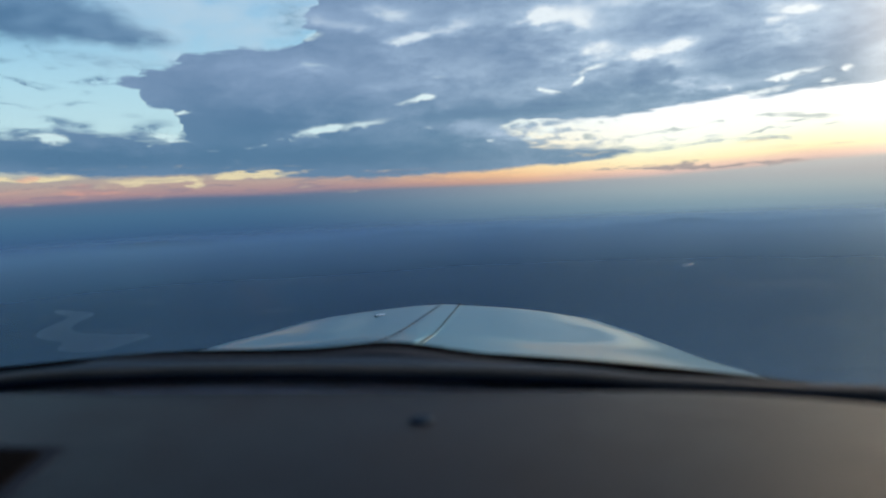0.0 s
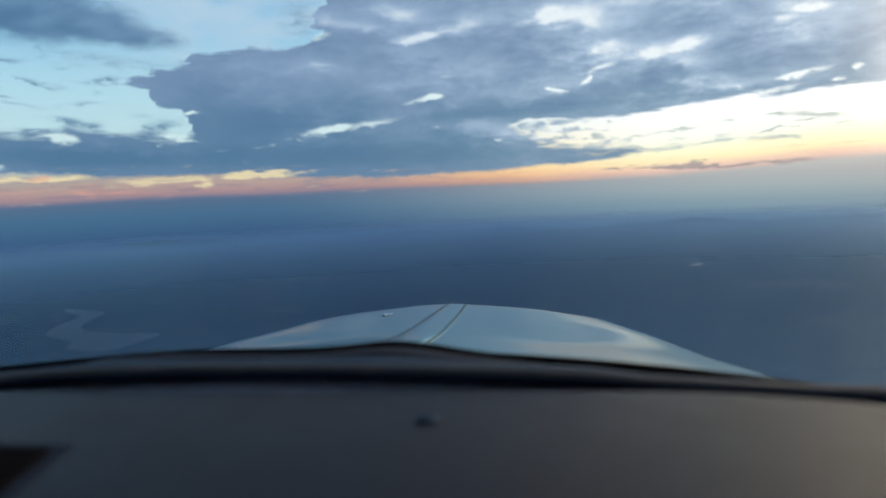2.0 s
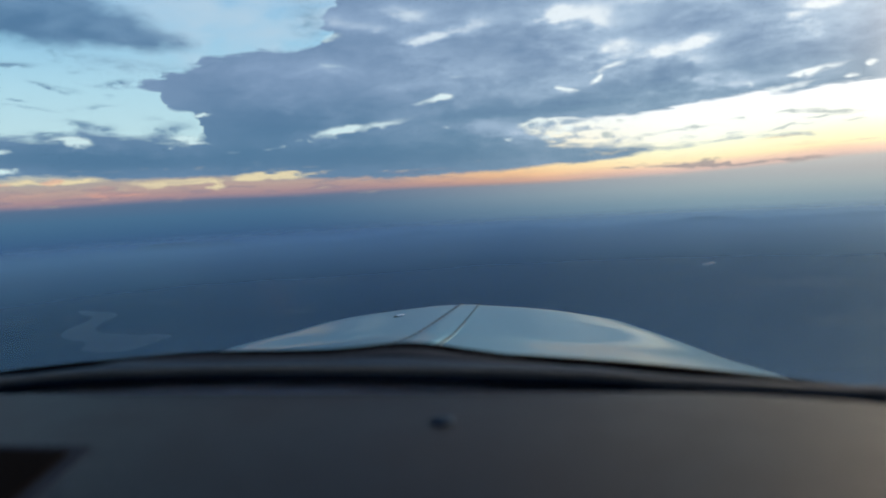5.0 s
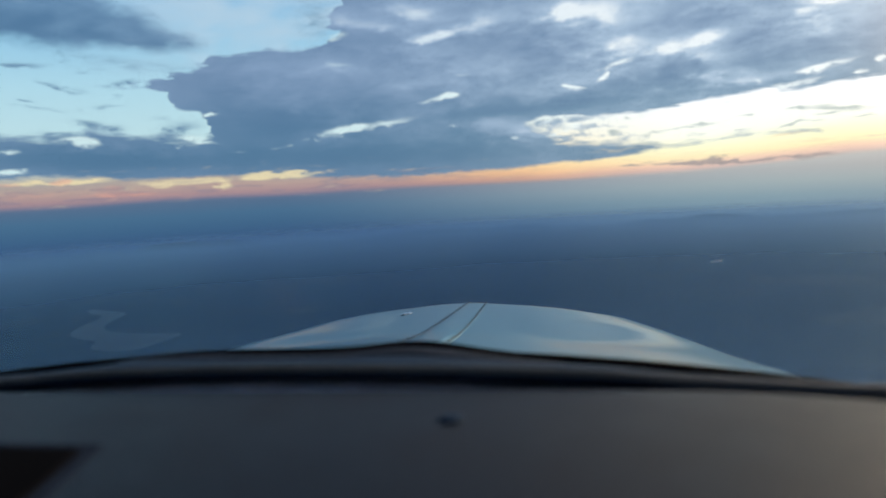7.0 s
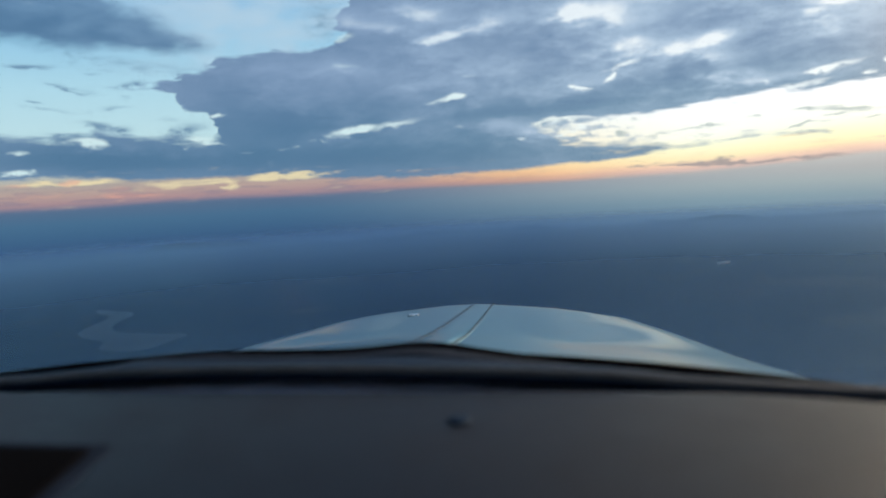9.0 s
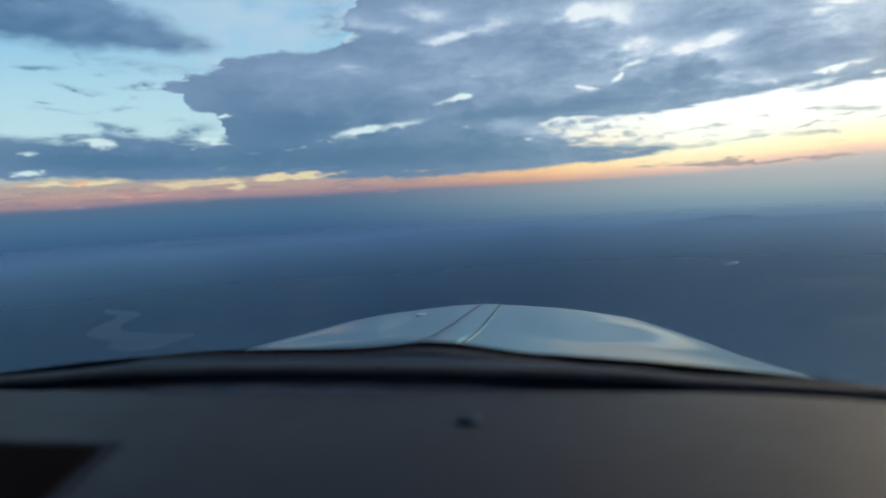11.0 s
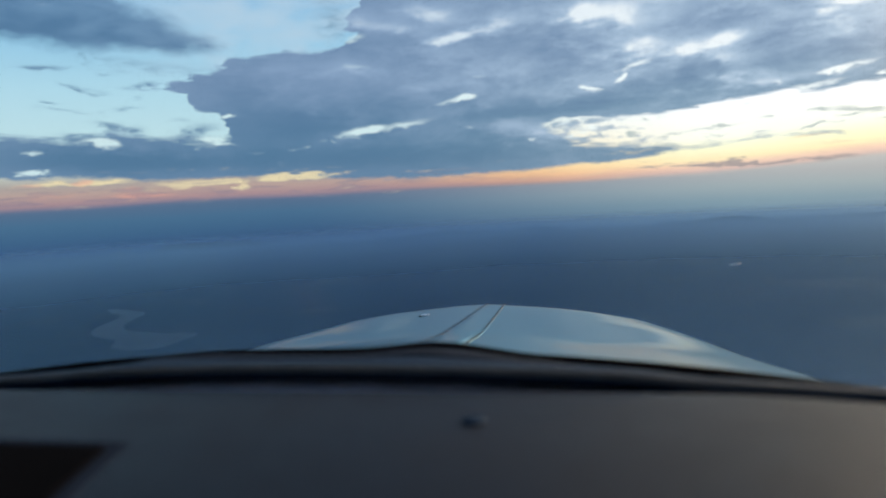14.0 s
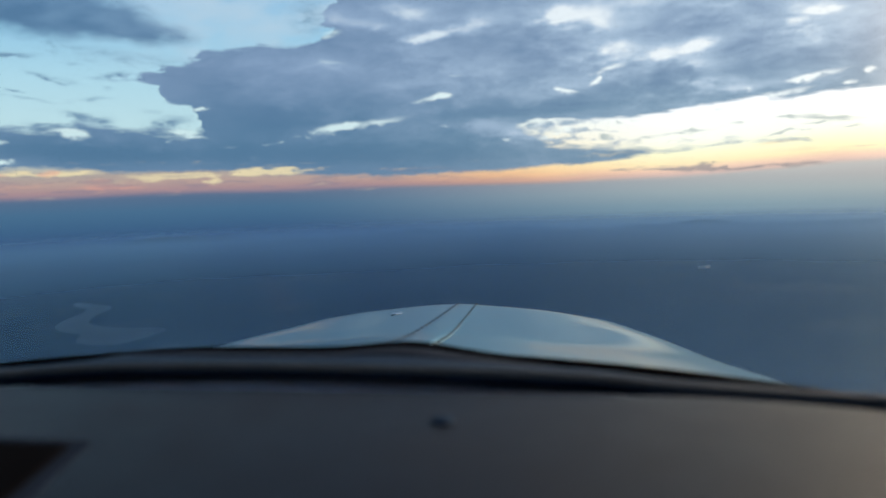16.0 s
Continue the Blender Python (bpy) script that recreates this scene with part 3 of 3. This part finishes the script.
def build_river():
    """Water that winds through the plain: centre line and half-widths."""
    line = [(-1120, 2128, 14), (-1065, 2072, 34), (-985, 2000, 46), (-965, 1900, 40), (-950, 1800, 48), (-915, 1715, 56), (-860, 1660, 58), (-800, 1625, 70), (-735, 1565, 125), (-685, 1548, 125), (-655, 1540, 95)]
    verts, n = [], 12
    for i in range((len(line) - 1) * n + 1):
        k, f = min(i // n, len(line) - 2), 0
        f = i / n - k
        p = [Vector(line[max(0, min(len(line) - 1, k + j))]) for j in (-1, 0, 1, 2)]
        q = 0.5 * (2 * p[1] + (p[2] - p[0]) * f + (2 * p[0] - 5 * p[1] + 4 * p[2] - p[3]) * f * f + (3 * p[1] - p[0] - 3 * p[2] + p[3]) * f ** 3)
        d = (p[2] - p[1]).normalized()
        side_way = Vector((d.y, -d.x, 0)).normalized()
        w = q.z * 0.72 * (1 + 0.16 * noise.noise((i * 0.35, 0, 0)))
        w2 = q.z * 0.72 * (1 + 0.16 * noise.noise((i * 0.35, 9, 0)))
        for s in (-w, 0, w2):
            e = Vector((q.x, q.y, 0)) + side_way * s
            verts.append((e.x, e.y, height(e.x, e.y) + 1.5))
    river = mesh_object("river", verts, grid_faces(len(verts) // 3, 3), WATER)
    tagged(river, "pale winding river reflecting the evening sky", "river", kind="structure")


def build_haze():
    # one flat see-through sheet stands in for the haze of the air
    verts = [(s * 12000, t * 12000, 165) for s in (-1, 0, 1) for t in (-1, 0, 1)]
    haze_sheet = mesh_object("mist", verts, grid_faces(3, 3), HAZE)
    tagged(haze_sheet, "flat blue sheet standing in for the haze over the land", "mist", kind="stuff")


def shed(x, y, length, width, tall, turn):
    """A long pale farm or works building with a pitched roof."""
    root = new("warehouse")
    root.matrix_basis = pose(x, y, height(x, y) - 0.5, 0, 0, turn)
    tagged(root, "long pale warehouse with a light pitched roof", "building", "warehouses in the valley")
    part("wall", box((-length / 2, -width / 2, 0), (length / 2, width / 2, tall)), WALL, root)
    l, w, rise = length / 2 + 0.6, width / 2 + 0.6, tall + width * 0.16
    pts = [(s * l, t * w, tall + (rise - tall if t == 0 else 0) + d) for d in (0.02, 0.5) for s in (-1, 1) for t in (-1, 0, 1)]
    faces = [(6, 7, 10, 9), (7, 8, 11, 10), (0, 3, 4, 1), (1, 4, 5, 2), (0, 1, 7, 6), (1, 2, 8, 7), (3, 9, 10, 4), (4, 10, 11, 5), (0, 6, 9, 3), (2, 5, 11, 8)]
    mesh_object("roof", pts, faces, ROOF, root, smooth=False)


build_land()
build_river()
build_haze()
for i, (x, y) in enumerate(((948, 2392), (972, 2404), (1600, 2620), (1632, 2642), (1655, 2612))):
    shed(x, y, 22 + 7 * (i % 3), 10 + 3 * (i % 2), 5, 20 + 17 * (i % 4))

# ---- the airplane: X to its right, Y along its nose, origin between the seats ----
plane = new("airplane")
plane.matrix_basis = pose(0, 0, ALT, 0, 0, -11)
tagged(plane, "small pale blue single-engine airplane with dark grained cockpit top", "airplane")
MID = -0.2669


def cowl_top(y):
    """Height of the cowling's crown along its length."""
    z = -0.212 - 0.095 * (min(y, 1.2) - 0.72)
    t = min(1, max(0, (y - 1.2) / 0.12))
    z += -0.0130 * min(0.3, max(0, y - 1.3)) - 0.0114 * (t - t * t / 2)
    if y > 1.6:
        z -= 0.3 * (1 - math.sqrt(max(0, 1 - ((y - 1.6) / 0.12) ** 2)))
    return z


def cowl_point(y, s):
    """A point of the cowling at y, s from -1 to 1 across it."""
    w = 0.7083 - 0.2909 * min(1, max(0, (y - 0.95) / 0.75)) ** 1.380
    n = 4.113
    drop = 0.2107 * (1 - max(0, 1 - abs(s) ** n) ** (1 / n))
    wave = 0.0016 * noise.noise((s * w * 7, y * 6, 2.0))
    return Vector((MID + s * w, y, cowl_top(y) + wave - drop - 0.0213 * min(1, (math.hypot(s * w, 0.05) - 0.05) / 0.25)))


def cowl_at(x, y):
    lo, hi = -1.0, 1.0
    for _ in range(40):
        m = (lo + hi) / 2
        if cowl_point(y, m).x < x:
            lo = m
        else:
            hi = m
    return cowl_point(y, lo)


def build_cowling():
    ys = [0.72 + 0.0275 * i for i in range(33)] + [1.615, 1.63, 1.645, 1.66, 1.675, 1.69, 1.7, 1.708, 1.715, 1.72]
    ss = [math.sin(math.pi / 2 * (i / 24 - 1)) for i in range(49)]
    low = Vector((0, 0, -0.38))
    pts = []
    for y in ys:
        row = [cowl_point(y, s) for s in ss]
        pts += [row[0] + low] + row + [row[-1] + low]
    cowl = thick_sheet("cowling", pts, len(ys), len(ss) + 2, 0.004, PAINT, plane, "glossy pale blue engine cowling reflecting the sunset sky")
    strip_y = [1.0 + 0.02 * i for i in range(33)]

    def edges(y):
        """The raised strip's sides and the foot of its sloping flank: it narrows towards the nose."""
        back = max(0, 1.62 - y)
        return -0.261 - 0.077 * back, -0.212, -0.192 - 0.05 * back

    pts = []
    for y in strip_y:
        l, r, foot = edges(y)
        for x, up in ((l - 0.006, 0.0008), (l, 0.0028), (l * 0.6 + r * 0.4, 0.0028), (l * 0.3 + r * 0.7, 0.0026), (r, 0.0022), (r * 0.5 + foot * 0.5, 0.0014), (foot, 0.0007)):
            pts.append(cowl_at(x, y) + Vector((0, 0, up)))
    thick_sheet("center_strip", pts, len(strip_y), 7, 0.0012, PAINT, cowl, "raised spine strip along the cowling")
    for which in (0, 1):
        bm = bmesh.new()
        for i in range(22):
            y = 1.0 + i * 0.029
            at = cowl_at(edges(y)[which] + (0.004, -0.004)[which], y) + Vector((0, 0, 0.0036))
            bmesh.ops.create_cone(bm, cap_ends=True, segments=8, radius1=0.0034, radius2=0.0026, depth=0.0022, matrix=Matrix.Translation(at))
        tagged(part("screw_row", bm, SCREW, cowl, "row of small dark screw heads"), kind="stuff")
    at = cowl_at(-0.386, 1.507)
    bm = box((at.x - 0.010, at.y - 0.012, at.z - 0.001), (at.x + 0.011, at.y + 0.012, at.z + 0.0035), 0.0012)
    latch = part("latch", bm, CHROME, cowl, "small chrome latch")
    part("latch_pad", box((at.x - 0.013, at.y - 0.016, at.z - 0.001), (at.x - 0.004, at.y - 0.0125, at.z + 0.003), 0.002), RUBBER, latch)


def swept(name, profile, xs, lift, mat, parent, label=""):
    """A bar of the profile (y, z) along x, raised by lift(x)."""
    verts = []
    for x in xs:
        dy, dz_ = lift(x)
        verts += [(x, y + dy, z + dz_) for y, z in profile]
    n = len(profile)
    faces = grid_faces(len(xs), n, True)
    faces += [tuple(range(n)), tuple(reversed(range((len(xs) - 1) * n, len(xs) * n)))]
    return mesh_object(name, verts, faces, mat, parent, label)


def rounded(lo_y, hi_y, lo_z, hi_z, r, seg=5):
    pts = []
    for cy, cz, a0 in ((hi_y - r, hi_z - r, 0), (lo_y + r, hi_z - r, 90), (lo_y + r, lo_z + r, 180), (hi_y - r, lo_z + r, 270)):
        pts += [(cy + r * math.cos(radians(a0 + 90 * i / seg)), cz + r * math.sin(radians(a0 + 90 * i / seg))) for i in range(seg + 1)]
    return pts


def build_glareshield():
    xs = [MID + 0.555 * (i / 60 - 1) for i in range(121)]
    shield = swept("glareshield", rounded(0.2, 0.541, -0.19, -0.16, 0.008), xs, lambda x: (-1.1 * max(0, x - 0.05) ** 2, 0), VINYL, plane, "dark grained vinyl glareshield over the instrument panel")
    bm = bmesh.new()
    bmesh.ops.create_uvsphere(bm, u_segments=16, v_segments=8, radius=0.0088, matrix=Matrix.Translation((-0.091, 0.464, -0.159)) @ Matrix.Diagonal((1, 1, 0.22, 1)))
    part("screw", bm, TRIM, shield, "small dark fixing screw", True)
    # defroster outlet: the shade inside it is a black slab on the vinyl
    def skewed(bm):
        """The outlet's inner end runs aslant."""
        for v in bm.verts:
            if v.co.x > -0.4:
                v.co.x += (0.4 - v.co.y) * 0.3
        return bm

    part("vent_rim", skewed(box((-0.64, 0.27, -0.1645), (-0.324, 0.408, -0.1594), 0.0004, 1)), DARK_NAVY, shield, "worn dark rim of the outlet")
    part("defroster_vent", skewed(box((-0.63, 0.28, -0.1645), (-0.336, 0.397, -0.1572), 0.002, 2)), WELL, shield, "flat black slab painting the dark inside of the defroster outlet")

    # the windscreen shelf: a thin lipped plate, crowned in the middle, over a dark gap
    mid = -0.29

    def crest(x):
        return -0.1545 + 0.007 * math.exp(-((x + 0.165) / 0.06) ** 2) - 0.36 * max(0, abs(x - mid) - 0.08) ** 2

    def ease(v, lo, hi):
        t = min(1, max(0, (v - lo) / (hi - lo)))
        return t * t * (3 - 2 * t)

    def step_down(x):
        """How far the plate lies under the seal beside the darker middle band."""
        return 0.012 * ease(x, -0.02, 0.09) * ease(x, 0.26, 0.15) + 0.005 * ease(x, -0.46, -0.56)

    def lip_drop(x):
        return 0.003 * ease(x, 0.0, 0.09) * ease(x, 0.30, 0.18) + 0.002 * ease(x, -0.46, -0.56)

    depth = [(0.0, -0.007), (-0.004, -0.004), (-0.004, -0.001), (-0.001, 0.0), (0.008, 0.0)]
    rows = []
    for x in xs:
        dx = x - mid
        near = -0.1485 - (0.11 if dx < 0 else 0.075) * dx * dx + 0.0012 * noise.noise((x * 8, 0, 0)) - lip_drop(x)
        back = crest(x) - 0.001 - 0.0045 * math.exp(-((dx - 0.06) / 0.26) ** 2) - step_down(x)
        for y, z in depth:
            rows.append((x, 0.58 + y, near + z))
        for f in (0.2, 0.4, 0.6, 0.8, 1.0):
            g = f * f * (3 - 2 * f)
            rows.append((x, 0.588 + 0.077 * f, near * (1 - g) + back * g))
        rows += [(x, 0.672, back - 0.004), (x, 0.674, back - 0.03), (x, 0.6, near - 0.02), (x, 0.584, near - 0.012)]
    n = len(rows) // len(xs)
    caps = [tuple(range(n)), tuple(reversed(range((len(xs) - 1) * n, len(xs) * n)))]
    mesh_object("windscreen_shelf", rows, grid_faces(len(xs), n, True) + caps, TRIM, plane, "grey plastic shelf along the windscreen's foot")
    # a darker band laid over the middle of the plate's far half
    dark_band, band_xs = [], [-0.50 + 0.01 * i for i in range(52)]
    for x in band_xs:
        dx = x - mid
        near = -0.1485 - (0.11 if dx < 0 else 0.075) * dx * dx
        back = crest(x) - 0.001 - 0.0045 * math.exp(-((dx - 0.06) / 0.26) ** 2) - step_down(x)
        wide = ease(x, -0.51, -0.36) * ease(x, 0.015, -0.12)
        for f, up in ((1.02, -0.006), (1.02, 0.0003), (0.92, 0.0012), (0.75, 0.0018), (0.5, 0.002), (0.25, 0.0016), (0.08, 0.0009), (0.0, -0.003)):
            f = 1.02 - (1.02 - f) * (0.06 + 0.60 * wide)
            g = min(1, f) ** 2 * (3 - 2 * min(1, f))
            dark_band.append((x, 0.588 + 0.077 * f, near * (1 - g) + back * g + up * (0.2 + 0.8 * wide)))
    caps = [tuple(range(8)), tuple(reversed(range(len(dark_band) - 8, len(dark_band))))]
    mesh_object("shelf_dark_band", dark_band, grid_faces(len(band_xs), 8, True) + caps, DARK_NAVY, plane, "darker band over the far half of the shelf's middle")
    swept("windscreen_seal", rounded(0.68, 0.70, -0.21, -0.160, 0.006), xs, lambda x: (0, 0.160 + max(crest(x) * 1.034 + 0.0008 * ease(x, 0.0, 0.08), -0.160 - 0.14 * (x - mid) ** 2)), WELL, plane, "black rubber windscreen seal")
    # highlight of the shelf's edge, put in as a paler strip
    swept("lip_highlight", rounded(0.572, 0.580, -0.1545, -0.1478, 0.003), xs, lambda x: (0, -(0.11 if x < mid else 0.075) * (x - mid) ** 2 - lip_drop(x)), LIP_LIT, plane, "lighter grey strip painting the light caught on the shelf's edge")
    swept("panel_gap", rounded(0.53, 0.64, -0.215, -0.17, 0.006), xs, lambda x: (0, -(0.11 if x < mid else 0.085) * (x - mid) ** 2 - 0.004 * abs(x - mid)), RECESS, plane)


def build_cabin():
    """Plain cabin shell behind and beside the view."""
    l, r = MID - 0.58, MID + 0.62
    for name, lo, hi, mat in (
        ("floor_pan", (l, -1.2, -1.05), (r, 0.7, -1.0), CARPET), ("bulkhead", (l, -1.2, -1.0), (r, -1.16, 0.42), LINING),
        ("firewall", (l, 0.69, -1.0), (r, 0.71, -0.23), LINING), ("headliner", (l, -1.2, 0.40), (r, 0.12, 0.43), LINING), ("cabin_roof", (l - 0.03, -1.2, 0.432), (r + 0.03, 0.12, 0.45), PAINT),
        ("rear_skin", (l - 0.03, -1.215, -1.0), (r + 0.03, -1.202, 0.43), PAINT), ("belly", (l - 0.03, -1.2, -1.07), (r + 0.03, 0.71, -1.052), PAINT),
        ("instrument_panel", (MID - 0.53, 0.225, -0.55), (MID + 0.53, 0.25, -0.192), RUBBER),
    ):
        part(name, box(lo, hi, 0.004), mat, plane)
    for x0, x1 in ((l - 0.03, l), (r, r + 0.03)):
        out = -0.006 if x0 < MID else 0.006
        part("fuselage_side", box((min(x0, x0 + out * 6 if out > 0 else x0 + out), -1.2, -1.02) if out < 0 else (x1, -1.2, -1.02), (x0, 0.72, -0.175) if out < 0 else (x1 + out, 0.72, -0.175)), PAINT, plane)
        part("side_wall", box((x0, -1.2, -1.0), (x1, 0.71, -0.17)), LINING, plane)
        part("door_post", box((x0, -0.35, -0.17), (x1, -0.25, 0.42), 0.003), LINING, plane)
        part("rear_post", box((x0, -1.2, -0.17), (x1, -1.0, 0.42), 0.003), LINING, plane)
        part("roof_rail", box((x0, -1.2, 0.34), (x1, 0.12, 0.42), 0.003), LINING, plane)
        bm = bmesh.new()
        a = [(x0, 0.67), (x1, 0.67), (x1, 0.71), (x0, 0.71)]
        low = [bm.verts.new((x, y, -0.17)) for x, y in a]
        top = [bm.verts.new((x, y - 0.58, 0.42)) for x, y in a]
        for i in range(4):
            bm.faces.new((low[i], low[(i + 1) % 4], top[(i + 1) % 4], top[i]))
        bm.faces.new(low)
        bm.faces.new(top)
        part("windscreen_post", bm, LINING, plane)
    pts = []
    for i in range(9):
        f = i / 8
        for j in range(17):
            s = j / 8 - 1
            pts.append((MID + 0.02 + s * 0.6, 0.71 - 0.57 * f , -0.19 + 0.6 * f))
    pane = thick_sheet("windscreen", pts, 9, 17, 0.004, GLASS, plane, "clear acrylic windscreen")
    pane.visible_shadow = False


build_cowling()
build_glareshield()
build_cabin()
